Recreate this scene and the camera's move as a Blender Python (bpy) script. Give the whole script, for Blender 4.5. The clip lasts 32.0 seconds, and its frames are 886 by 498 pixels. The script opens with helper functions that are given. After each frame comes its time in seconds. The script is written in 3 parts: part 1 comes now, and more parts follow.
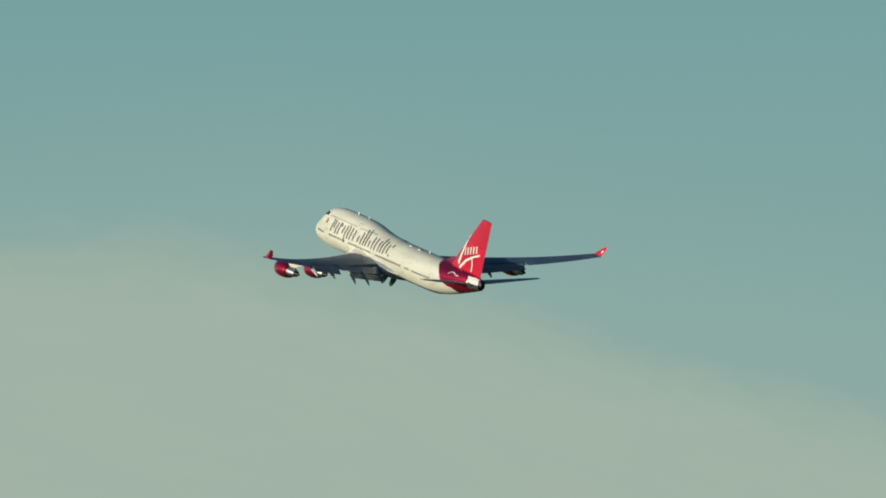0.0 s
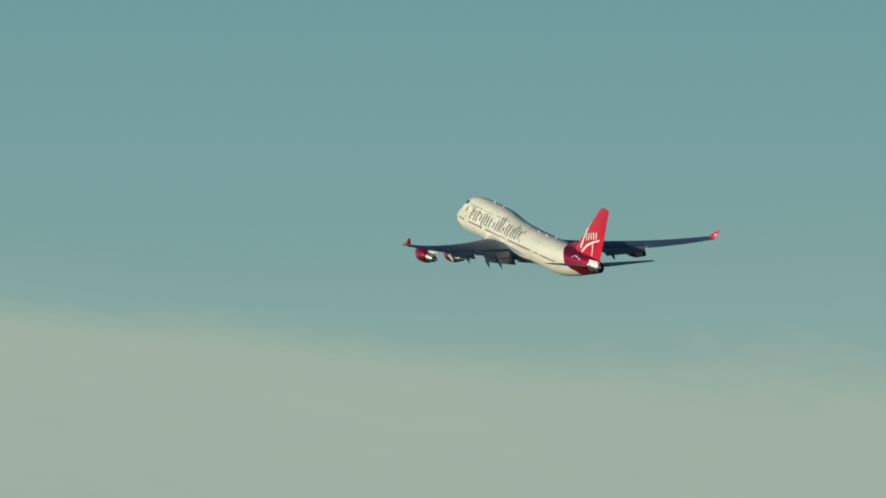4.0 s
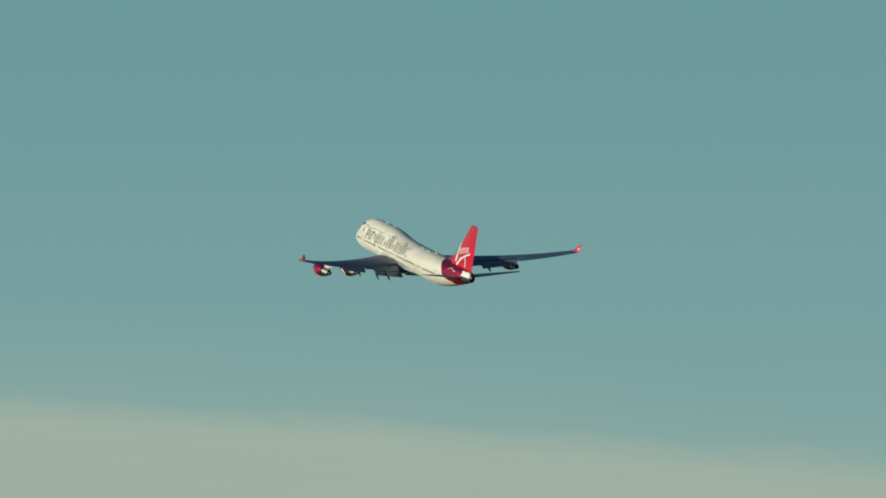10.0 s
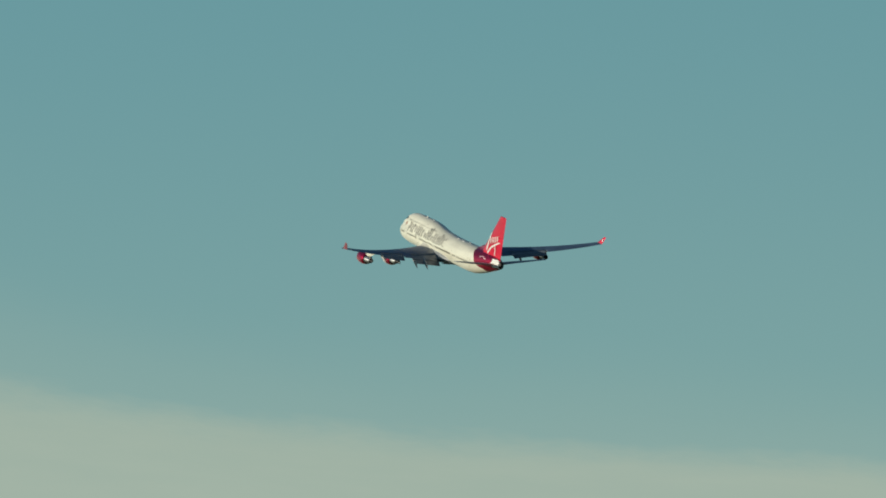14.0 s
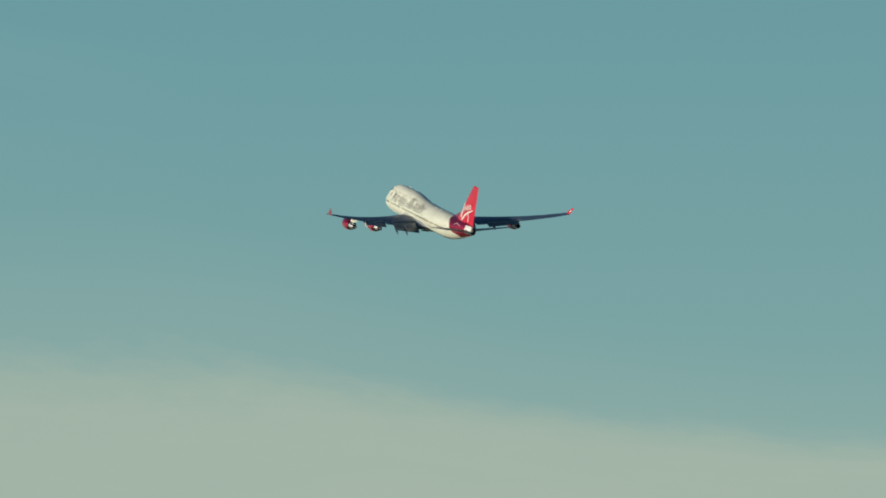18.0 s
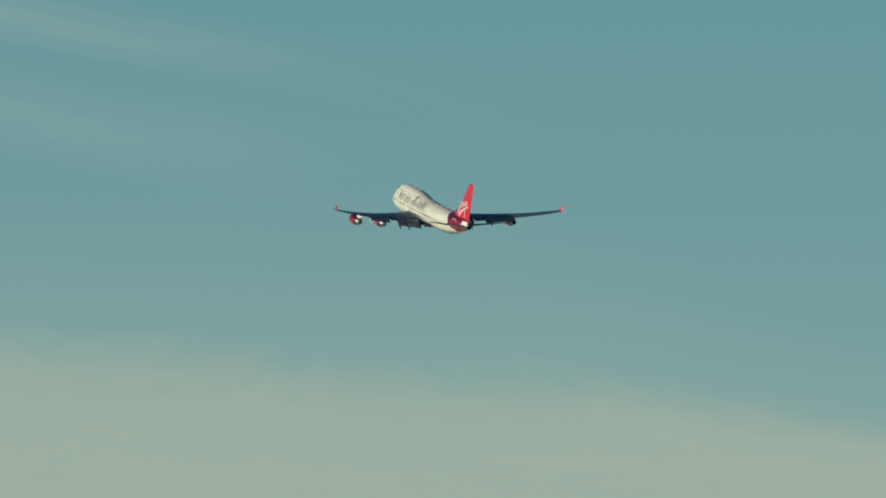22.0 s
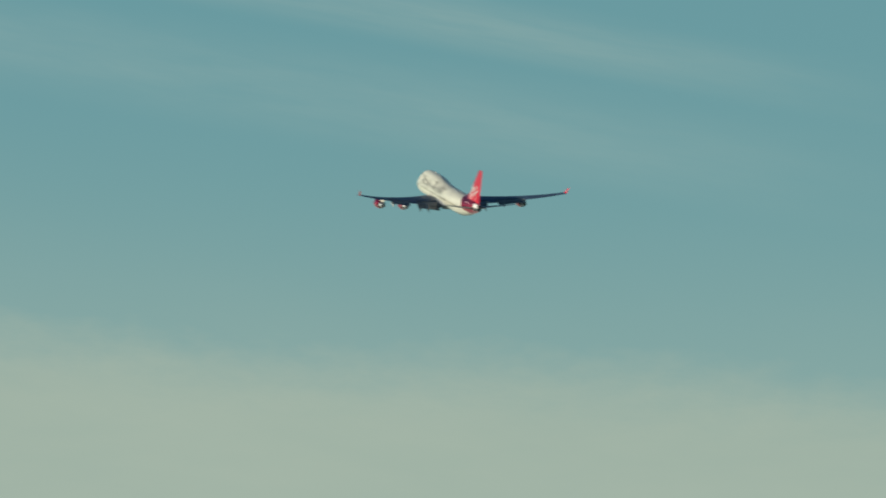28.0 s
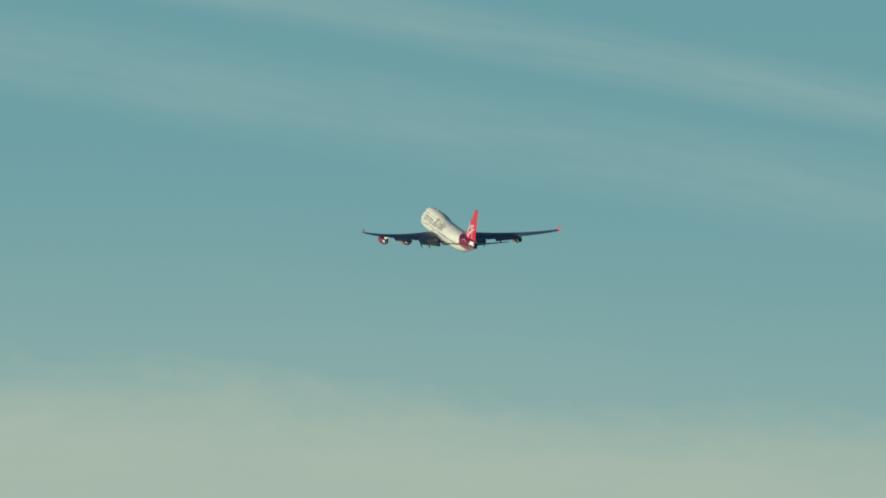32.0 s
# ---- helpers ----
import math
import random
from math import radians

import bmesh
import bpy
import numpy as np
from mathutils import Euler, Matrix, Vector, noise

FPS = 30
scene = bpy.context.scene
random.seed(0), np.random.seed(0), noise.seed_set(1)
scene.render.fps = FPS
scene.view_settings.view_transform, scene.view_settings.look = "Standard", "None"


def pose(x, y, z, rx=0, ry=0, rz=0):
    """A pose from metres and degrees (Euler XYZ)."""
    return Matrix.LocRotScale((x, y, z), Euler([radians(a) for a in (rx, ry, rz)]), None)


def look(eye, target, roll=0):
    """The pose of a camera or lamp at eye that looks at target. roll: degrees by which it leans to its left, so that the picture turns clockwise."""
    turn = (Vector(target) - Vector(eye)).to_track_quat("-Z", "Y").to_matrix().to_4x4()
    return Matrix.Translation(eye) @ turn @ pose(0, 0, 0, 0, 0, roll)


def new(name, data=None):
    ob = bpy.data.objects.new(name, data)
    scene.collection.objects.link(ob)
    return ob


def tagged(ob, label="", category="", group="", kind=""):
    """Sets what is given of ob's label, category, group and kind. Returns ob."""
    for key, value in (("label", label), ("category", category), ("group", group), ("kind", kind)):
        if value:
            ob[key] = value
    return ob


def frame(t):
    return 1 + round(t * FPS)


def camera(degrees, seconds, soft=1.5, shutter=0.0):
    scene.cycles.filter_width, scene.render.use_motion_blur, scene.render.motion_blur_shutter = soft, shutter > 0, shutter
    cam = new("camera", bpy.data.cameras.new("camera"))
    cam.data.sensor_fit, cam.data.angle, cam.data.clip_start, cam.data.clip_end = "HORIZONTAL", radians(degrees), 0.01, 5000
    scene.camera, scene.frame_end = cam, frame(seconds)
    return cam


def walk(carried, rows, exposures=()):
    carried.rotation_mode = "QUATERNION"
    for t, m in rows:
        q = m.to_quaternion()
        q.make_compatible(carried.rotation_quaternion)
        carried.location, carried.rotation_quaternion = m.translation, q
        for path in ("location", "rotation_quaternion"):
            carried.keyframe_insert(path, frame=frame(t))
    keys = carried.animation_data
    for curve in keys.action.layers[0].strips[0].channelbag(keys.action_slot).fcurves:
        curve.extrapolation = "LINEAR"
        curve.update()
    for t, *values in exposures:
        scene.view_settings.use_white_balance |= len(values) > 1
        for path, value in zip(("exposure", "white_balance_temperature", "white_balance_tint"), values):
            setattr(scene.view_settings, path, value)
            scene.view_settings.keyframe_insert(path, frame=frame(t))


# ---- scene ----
# ---- camera: a long lens on a standing camera, swung after a climbing airliner ----
EYE = (0.0, 0.0, 1.7)
LENS = 3.4542
cam = camera(LENS, 32.0, soft=1.8, shutter=0.2)

# seconds, elevation, azimuth (degrees, left of the flight's heading is positive)
CAMERA_ROWS = [
    (0, 4.5384, -25.7071), (0.5, 4.5880, -25.4487), (1, 4.5748, -25.1523), (1.2, 4.5713, -25.0643),
    (1.5, 4.5828, -24.8927), (1.7, 4.6001, -24.7613), (2, 4.6748, -24.5607), (2.2, 4.7335, -24.4098),
    (2.5, 4.7946, -24.1007), (4.5, 5.0121, -23.0727), (5, 5.0433, -22.9469), (5.5, 5.0892, -22.8428),
    (5.7, 5.1152, -22.7923), (6, 5.1398, -22.7020), (6.2, 5.1560, -22.6081), (6.5, 5.1606, -22.3250),
    (7, 5.1637, -22.0415), (7.5, 5.1916, -21.8591), (8, 5.2821, -21.7360), (8.2, 5.3157, -21.5305),
    (8.4, 5.3447, -21.3520), (8.5, 5.3621, -21.3047), (8.6, 5.3758, -21.2448), (8.7, 5.3960, -21.1899),
    (8.8, 5.4159, -21.1266), (9, 5.4611, -21.0522), (9.2, 5.5031, -21.0205), (9.5, 5.5345, -21.0277),
    (10, 5.5000, -20.9272), (10.5, 5.4718, -20.6007), (11, 5.4522, -20.3687), (11.5, 5.4360, -20.1738),
    (12, 5.4440, -20.0158), (12.2, 5.4647, -19.9487), (12.5, 5.5101, -19.7860), (13, 5.5879, -19.5601),
    (13.5, 5.6328, -19.3297), (15.5, 5.6778, -18.6651), (16, 5.7416, -18.5461), (16.2, 5.7557, -18.4789),
    (16.5, 5.7571, -18.3006), (16.7, 5.7359, -18.1971), (16.8, 5.7169, -18.1391), (17, 5.7025, -17.9243),
    (17.1, 5.6900, -17.7714), (17.2, 5.6886, -17.6640), (17.3, 5.6785, -17.6005), (17.4, 5.6771, -17.6048),
    (17.5, 5.6773, -17.6461), (18, 5.6616, -17.6614), (18.5, 5.6644, -17.5688), (19, 5.6736, -17.3501),
    (19.5, 5.6911, -17.1414), (20, 5.7036, -16.9512), (20.5, 5.7178, -16.8387), (21, 5.7399, -16.6897),
    (21.5, 5.7444, -16.4692), (22, 5.7495, -16.2308), (22.2, 5.7655, -16.1448), (22.5, 5.8569, -16.0253),
    (22.7, 5.8965, -15.9393), (23, 5.9521, -15.8263), (23.5, 5.9503, -15.7567), (24, 5.9018, -15.5837),
    (24.2, 5.9002, -15.5215), (24.5, 5.8757, -15.3839), (24.7, 5.8657, -15.2727), (25, 5.8575, -15.1516),
    (25.2, 5.8641, -15.0675), (25.5, 5.8807, -14.9070), (27.5, 5.8310, -14.7548), (27.6, 5.8261, -14.7414),
    (27.7, 5.8300, -14.7221), (27.8, 5.8231, -14.6122), (27.9, 5.8111, -14.4685), (28, 5.8152, -14.2365),
    (28.1, 5.8200, -14.1094), (28.2, 5.8332, -14.0508), (28.3, 5.8372, -14.0219), (28.5, 5.8508, -14.0207),
    (28.7, 5.8677, -13.9875), (29, 5.8912, -13.9850), (29.5, 5.9143, -13.9532), (30, 5.9298, -13.9596),
    (30.5, 5.9403, -13.9174), (30.6, 5.9388, -13.8897), (30.7, 5.9364, -13.8544), (30.8, 5.9379, -13.7372),
    (30.9, 5.9398, -13.5841), (31, 5.9471, -13.4187), (31.1, 5.9492, -13.3478), (31.2, 5.9639, -13.3001),
    (31.3, 5.9717, -13.2521), (31.5, 6.0946, -13.1853), (31.6, 6.2054, -13.2038), (31.7, 6.2224, -13.1799),
    (31.8, 6.1639, -13.1524), (31.9, 6.0568, -13.1078), (32, 6.0515, -13.0866),
]
# the camera's own small swings of exposure
EXPOSURES = [(0, 0.0), (2, -0.05), (5, -0.03), (8, 0.0), (11, -0.05), (13, -0.03), (16, 0.04), (18, 0.04), (21, -0.08), (22.5, -0.05), (25, 0.0), (28, 0.02), (30, 0.05), (32, 0.1)]
walk(cam, [(t, pose(*EYE, 90 + el, 0, az)) for t, el, az in CAMERA_ROWS], exposures=EXPOSURES)

# seconds, place of the nose, pitch, roll, heading
FLIGHT_ROWS = [
    (0, 1116.60, 2368.88, 214.19, 14.52, -2.36, -0.60),
    (1, 1120.92, 2432.68, 225.66, 14.71, -2.55, -0.43),
    (2, 1124.75, 2496.97, 236.83, 14.86, -2.79, -0.28),
    (3, 1128.10, 2561.76, 247.69, 14.98, -3.07, -0.14),
    (4, 1130.97, 2627.01, 258.29, 15.05, -3.32, -0.01),
    (5, 1133.39, 2692.73, 268.63, 15.09, -3.56, 0.09),
    (6, 1135.34, 2758.91, 278.73, 15.10, -3.74, 0.19),
    (7, 1136.86, 2825.53, 288.61, 15.08, -3.87, 0.27),
    (8, 1137.94, 2892.58, 298.28, 15.04, -3.93, 0.36),
    (9, 1138.60, 2960.05, 307.76, 14.97, -3.93, 0.42),
    (10, 1138.84, 3027.90, 317.06, 14.89, -3.85, 0.47),
    (11, 1138.68, 3096.15, 326.21, 14.79, -3.72, 0.51),
    (12, 1138.12, 3164.76, 335.23, 14.68, -3.53, 0.55),
    (13, 1137.17, 3233.70, 344.11, 14.56, -3.31, 0.58),
    (14, 1135.84, 3302.97, 352.89, 14.42, -3.05, 0.60),
    (15, 1134.15, 3372.52, 361.66, 14.35, -2.77, 0.61),
    (16, 1132.09, 3442.36, 370.37, 14.29, -2.50, 0.63),
    (17, 1129.69, 3512.45, 379.00, 14.22, -2.23, 0.63),
    (18, 1126.94, 3582.78, 387.59, 14.17, -1.98, 0.63),
    (19, 1123.86, 3653.30, 396.13, 14.11, -1.77, 0.63),
    (20, 1120.45, 3724.00, 404.68, 14.07, -1.60, 0.62),
    (21, 1116.73, 3794.85, 413.14, 14.00, -1.49, 0.61),
    (22, 1112.71, 3865.82, 421.61, 13.95, -1.43, 0.60),
    (23, 1108.40, 3936.88, 430.12, 13.92, -1.43, 0.59),
    (24, 1103.79, 4007.99, 438.66, 13.92, -1.49, 0.58),
    (25, 1098.92, 4079.12, 447.26, 13.93, -1.60, 0.56),
    (26, 1093.77, 4150.23, 455.92, 13.98, -1.76, 0.56),
    (27, 1088.37, 4221.28, 464.65, 14.06, -1.94, 0.55),
    (28, 1082.73, 4292.25, 473.50, 14.18, -2.12, 0.54),
    (29, 1076.85, 4363.08, 482.42, 14.33, -2.28, 0.54),
    (30, 1070.74, 4433.75, 491.47, 14.52, -2.37, 0.54),
    (31, 1064.43, 4504.20, 500.65, 14.75, -2.36, 0.54),
    (32, 1057.91, 4574.39, 509.98, 15.03, -2.20, 0.55),
]

# ---- world and sun ----
SUN_LEFT, SUN_UP = 70.0, 11.6
world = bpy.data.worlds.new("sky")
scene.world = world
world.use_nodes = True
wn = world.node_tree.nodes
wl = world.node_tree.links
sky = wn.new("ShaderNodeTexSky")
sky.sky_type = "NISHITA"
sky.sun_disc = False
sky.sun_elevation = radians(SUN_UP)
sky.sun_rotation = radians(-SUN_LEFT)
sky.air_density, sky.dust_density, sky.ozone_density = 1.0, 0.3, 2.0
tint = wn.new("ShaderNodeMix")
tint.data_type, tint.blend_type = "RGBA", "MULTIPLY"
tint.inputs[0].default_value = 1.0
tint.inputs[7].default_value = (0.48, 0.69, 0.84, 1)
wl.new(sky.outputs[0], tint.inputs[6])
SKY = 0.08
place = wn.new("ShaderNodeTexCoord")
axis = wn.new("ShaderNodeSeparateXYZ")
wl.new(place.outputs["Generated"], axis.inputs[0])


def sky_range(z0, z1, v0, v1):
    """A value that changes with the height above the horizon (sine of the elevation)."""
    r = wn.new("ShaderNodeMapRange")
    r.interpolation_type = "SMOOTHSTEP"
    for key, value in (("From Min", z0), ("From Max", z1), ("To Min", v0), ("To Max", v1)):
        r.inputs[key].default_value = value
    wl.new(axis.outputs[2], r.inputs["Value"])
    return r.outputs["Result"]


# teal haze low in the sky, paler towards the horizon
haze = wn.new("ShaderNodeMix")
haze.data_type = "RGBA"
haze.inputs[6].default_value = (0.234 / SKY, 0.400 / SKY, 0.378 / SKY, 1)
haze.inputs[7].default_value = (0.141 / SKY, 0.326 / SKY, 0.356 / SKY, 1)
wl.new(sky_range(0.070, 0.125, 0.0, 1.0), haze.inputs[0])
amount = wn.new("ShaderNodeMath")
amount.operation = "MULTIPLY"
wl.new(sky_range(0.20, 0.45, 0.92, 0.0), amount.inputs[0])
wl.new(sky_range(-0.03, 0.0, 0.0, 1.0), amount.inputs[1])
full = wn.new("ShaderNodeMix")
full.data_type = "RGBA"
wl.new(amount.outputs[0], full.inputs[0])
wl.new(tint.outputs[2], full.inputs[6])
wl.new(haze.outputs[2], full.inputs[7])
wl.new(full.outputs[2], wn["Background"].inputs[0])
wn["Background"].inputs[1].default_value = SKY

sun = new("sun", bpy.data.lights.new("sun", "SUN"))
sun.data.energy, sun.data.angle, sun.data.color = 4.0, radians(0.6), (1.0, 0.93, 0.73)
a, e = radians(SUN_LEFT), radians(SUN_UP)
sun.matrix_world = look((-math.sin(a) * math.cos(e) * 100, math.cos(a) * math.cos(e) * 100, math.sin(e) * 100), (0, 0, 0))


# ---- materials ----
def paint(name, color, rough, metal=0.0, wear=0.08, grain=6.0, bump=0.02, coat=0.0, streak=0.25):
    """A surface with stains along the airflow and a fine grain."""
    m = bpy.data.materials.new(name)
    m.use_nodes = True
    n, l = m.node_tree.nodes, m.node_tree.links
    p = n["Principled BSDF"]
    p.inputs["Metallic"].default_value = metal
    p.inputs["Coat Weight"].default_value = coat
    p.inputs["Coat Roughness"].default_value = 0.12
    tc = n.new("ShaderNodeTexCoord")
    mp = n.new("ShaderNodeMapping")
    mp.inputs["Scale"].default_value = (1.0, streak, 1.0)
    big = n.new("ShaderNodeTexNoise")
    big.inputs["Scale"].default_value = 0.45
    big.inputs["Detail"].default_value = 5.0
    fine = n.new("ShaderNodeTexNoise")
    fine.inputs["Scale"].default_value = grain
    fine.inputs["Detail"].default_value = 3.0
    l.new(tc.outputs["Object"], mp.inputs["Vector"])
    l.new(mp.outputs["Vector"], big.inputs["Vector"])
    l.new(mp.outputs["Vector"], fine.inputs["Vector"])
    both = n.new("ShaderNodeMath")
    both.operation = "MULTIPLY_ADD"
    both.inputs[1].default_value = 0.65
    l.new(big.outputs["Fac"], both.inputs[0])
    half = n.new("ShaderNodeMath")
    half.operation = "MULTIPLY"
    half.inputs[1].default_value = 0.35
    l.new(fine.outputs["Fac"], half.inputs[0])
    l.new(half.outputs[0], both.inputs[2])
    ramp = n.new("ShaderNodeValToRGB")
    ramp.color_ramp.elements[0].position, ramp.color_ramp.elements[1].position = 0.36, 0.62
    ramp.color_ramp.elements[0].color = (*[c * (1 - 2 * wear) for c in color], 1)
    ramp.color_ramp.elements[1].color = (*[min(1, c * (1 + wear * 0.5)) for c in color], 1)
    l.new(both.outputs[0], ramp.inputs["Fac"])
    l.new(ramp.outputs["Color"], p.inputs["Base Color"])
    rr = n.new("ShaderNodeMapRange")
    rr.inputs["To Min"].default_value, rr.inputs["To Max"].default_value = max(0.05, rough - 0.08), rough + 0.1
    l.new(both.outputs[0], rr.inputs["Value"])
    l.new(rr.outputs["Result"], p.inputs["Roughness"])
    b = n.new("ShaderNodeBump")
    b.inputs["Strength"].default_value, b.inputs["Distance"].default_value = 0.25, bump
    l.new(both.outputs[0], b.inputs["Height"])
    l.new(b.outputs["Normal"], p.inputs["Normal"])
    return m


WHITE = paint("white_paint", (0.80, 0.78, 0.66), 0.36, wear=0.09, coat=0.3)
RED = paint("red_metallic_paint", (0.83, 0.007, 0.052), 0.36, metal=0.6, wear=0.10, coat=0.25)
# RED darkened for shade: rear fuselage, cowls, fin fillet and left winglet
SHADED_RED = paint("glossy_shaded_red_paint", (0.60, 0.004, 0.058), 0.24, metal=0.8, wear=0.12, coat=0.5)
# wing grey made darker and bluer to hold shade and distance haze
SHADED_GREY = paint("shaded_grey_wing_paint", (0.072, 0.118, 0.192), 0.40, wear=0.15)
LIGHT = paint("light_grey_paint", (0.29, 0.305, 0.325), 0.42, wear=0.12)
METAL = paint("bare_metal", (0.55, 0.54, 0.53), 0.34, metal=1.0, wear=0.15, grain=10)
BURNT = paint("burnt_metal", (0.035, 0.033, 0.035), 0.5, metal=0.6, wear=0.3)
DARK = paint("dark_opening", (0.02, 0.02, 0.022), 0.7, wear=0.2)
GLASS = paint("dark_glass", (0.015, 0.018, 0.022), 0.12, wear=0.2, coat=0.6)
FEATHER = paint("grey_brown_feathers", (0.22, 0.24, 0.21), 0.75, wear=0.3, grain=40.0)
PALE_PANE = paint("blinded_window_pane", (0.55, 0.53, 0.46), 0.3, wear=0.2)
PANE = paint("cabin_window_pane", (0.30, 0.28, 0.24), 0.3, wear=0.25)
TAIL_GREY = paint("tailplane_grey_paint", (0.24, 0.26, 0.29), 0.40, wear=0.15)
FLAP = paint("flap_grey_paint", (0.15, 0.18, 0.215), 0.42, wear=0.15)
FAIRING = paint("pale_grey_paint", (0.42, 0.42, 0.41), 0.42, wear=0.15)
MARK = paint("grey_title_paint", (0.18, 0.165, 0.15), 0.45, wear=0.2)
MARK_WHITE = paint("white_marking_paint", (0.82, 0.80, 0.77), 0.35, wear=0.06)
SEAM = paint("pale_grey_seam", (0.30, 0.29, 0.27), 0.5, wear=0.2)
DULL_RED = paint("faded_red_emblem", (0.42, 0.24, 0.18), 0.45, wear=0.2)


def cloud_material(name, color, shade, opacity, kind):
    """Thin cloud far off: u runs along it in degrees, v is the depth below its upper edge (bank) or the way across it (streak)."""
    m = bpy.data.materials.new(name)
    m.use_nodes = True
    n, l = m.node_tree.nodes, m.node_tree.links
    n.remove(n["Principled BSDF"])
    uv = n.new("ShaderNodeTexCoord")
    sep = n.new("ShaderNodeSeparateXYZ")
    l.new(uv.outputs["UV"], sep.inputs[0])

    def noise_tex(sx, sy, scale, detail, rough=0.55):
        mp = n.new("ShaderNodeMapping")
        mp.inputs["Scale"].default_value = (sx, sy, 1)
        t = n.new("ShaderNodeTexNoise")
        t.inputs["Scale"].default_value, t.inputs["Detail"].default_value, t.inputs["Roughness"].default_value = scale, detail, rough
        l.new(uv.outputs["UV"], mp.inputs["Vector"])
        l.new(mp.outputs["Vector"], t.inputs["Vector"])
        return t.outputs["Fac"]

    def calc(op, x, y, clamp=False):
        k = n.new("ShaderNodeMath")
        k.operation, k.use_clamp = op, clamp
        for i, w in enumerate((x, y)):
            if isinstance(w, (int, float)):
                k.inputs[i].default_value = w
            else:
                l.new(w, k.inputs[i])
        return k.outputs[0]

    wisps = noise_tex(0.6, 0.5, 1.3, 4.0)
    broad = noise_tex(0.35, 0.25, 1.0, 2.0)
    if kind == "bank":
        ragged = calc("MULTIPLY", calc("SUBTRACT", wisps, 0.5), 0.8)
        fray = calc("MULTIPLY", calc("SUBTRACT", noise_tex(2.0, 1.4, 2.5, 6.0, 0.62), 0.5), 0.5)
        depth = calc("ADD", sep.outputs[1], calc("ADD", ragged, fray))
        soft = n.new("ShaderNodeMapRange")
        soft.interpolation_type = "SMOOTHERSTEP"
        soft.inputs["From Min"].default_value, soft.inputs["From Max"].default_value = -1.0, 0.75
        soft.inputs["To Max"].default_value = opacity
        l.new(depth, soft.inputs["Value"])
        veil = n.new("ShaderNodeMapRange")
        veil.interpolation_type = "SMOOTHSTEP"
        veil.inputs["From Min"].default_value, veil.inputs["From Max"].default_value = -2.6, 1.0
        veil.inputs["To Max"].default_value = 0.35
        l.new(calc("ADD", sep.outputs[1], calc("MULTIPLY", calc("SUBTRACT", broad, 0.5), 1.2)), veil.inputs["Value"])
        alpha = calc("MAXIMUM", soft.outputs["Result"], veil.outputs["Result"])
    else:
        across = calc("SUBTRACT", 1.0, calc("MULTIPLY", sep.outputs[1], sep.outputs[1]), True)
        across = calc("MULTIPLY", across, across)
        soft = n.new("ShaderNodeMapRange")
        soft.inputs["From Min"].default_value, soft.inputs["From Max"].default_value = 0.25, 0.7
        fibres = noise_tex(0.9, 1.6, 2.2, 5.0, 0.6)
        l.new(calc("ADD", calc("MULTIPLY", wisps, 0.6), calc("MULTIPLY", fibres, 0.4)), soft.inputs["Value"])
        ends = n.new("ShaderNodeMapRange")
        ends.interpolation_type = "SMOOTHSTEP"
        ends.inputs["From Min"].default_value, ends.inputs["From Max"].default_value = -16.9, -14.3
        l.new(sep.outputs[0], ends.inputs["Value"])
        alpha = calc("MULTIPLY", calc("MULTIPLY", across, soft.outputs["Result"]), calc("MULTIPLY", ends.outputs["Result"], opacity))
    mix = n.new("ShaderNodeMix")
    mix.data_type = "RGBA"
    mix.inputs[6].default_value, mix.inputs[7].default_value = (*shade, 1), (*color, 1)
    l.new(calc("ADD", calc("MULTIPLY", broad, 0.6), calc("MULTIPLY", noise_tex(1.2, 1.6, 1.8, 5.0), 0.4)), mix.inputs[0])
    glow = n.new("ShaderNodeEmission")
    l.new(mix.outputs[2], glow.inputs["Color"])
    clear = n.new("ShaderNodeBsdfTransparent")
    out = n.new("ShaderNodeMixShader")
    l.new(alpha, out.inputs[0])
    l.new(clear.outputs[0], out.inputs[1])
    l.new(glow.outputs[0], out.inputs[2])
    l.new(out.outputs[0], n["Material Output"].inputs["Surface"])
    return m


# ---- sky backdrop: a cloud bank and two high streaks, far behind the flight ----
def far_point(az, el, far):
    a, e = radians(az), radians(el)
    return Vector(EYE) + far * Vector((-math.sin(a) * math.cos(e), math.cos(a) * math.cos(e), math.sin(e)))


def cloud_sheet(name, far, az0, az1, lines, step, material, label):
    """A curved sheet; lines: for an azimuth, rows of (elevation, v)."""
    bm = bmesh.new()
    uv = bm.loops.layers.uv.new("UVMap")
    cols, n = [], max(2, round((az1 - az0) / step))
    for i in range(n + 1):
        az = az0 + (az1 - az0) * i / n
        cols.append([(bm.verts.new(far_point(az, el, far)), az, v) for el, v in lines(az)])
    for c0, c1 in zip(cols, cols[1:]):
        for j in range(len(c0) - 1):
            quad = (c0[j], c0[j + 1], c1[j + 1], c1[j])
            face = bm.faces.new([q[0] for q in quad])
            face.smooth = True
            for loop, q in zip(face.loops, quad):
                loop[uv].uv = (q[1], q[2])
    me = bpy.data.meshes.new(name)
    bm.to_mesh(me)
    bm.free()
    me.materials.append(material)
    ob = tagged(new(name, me), label, "cloud", kind="structure")
    ob.visible_shadow = False
    return ob


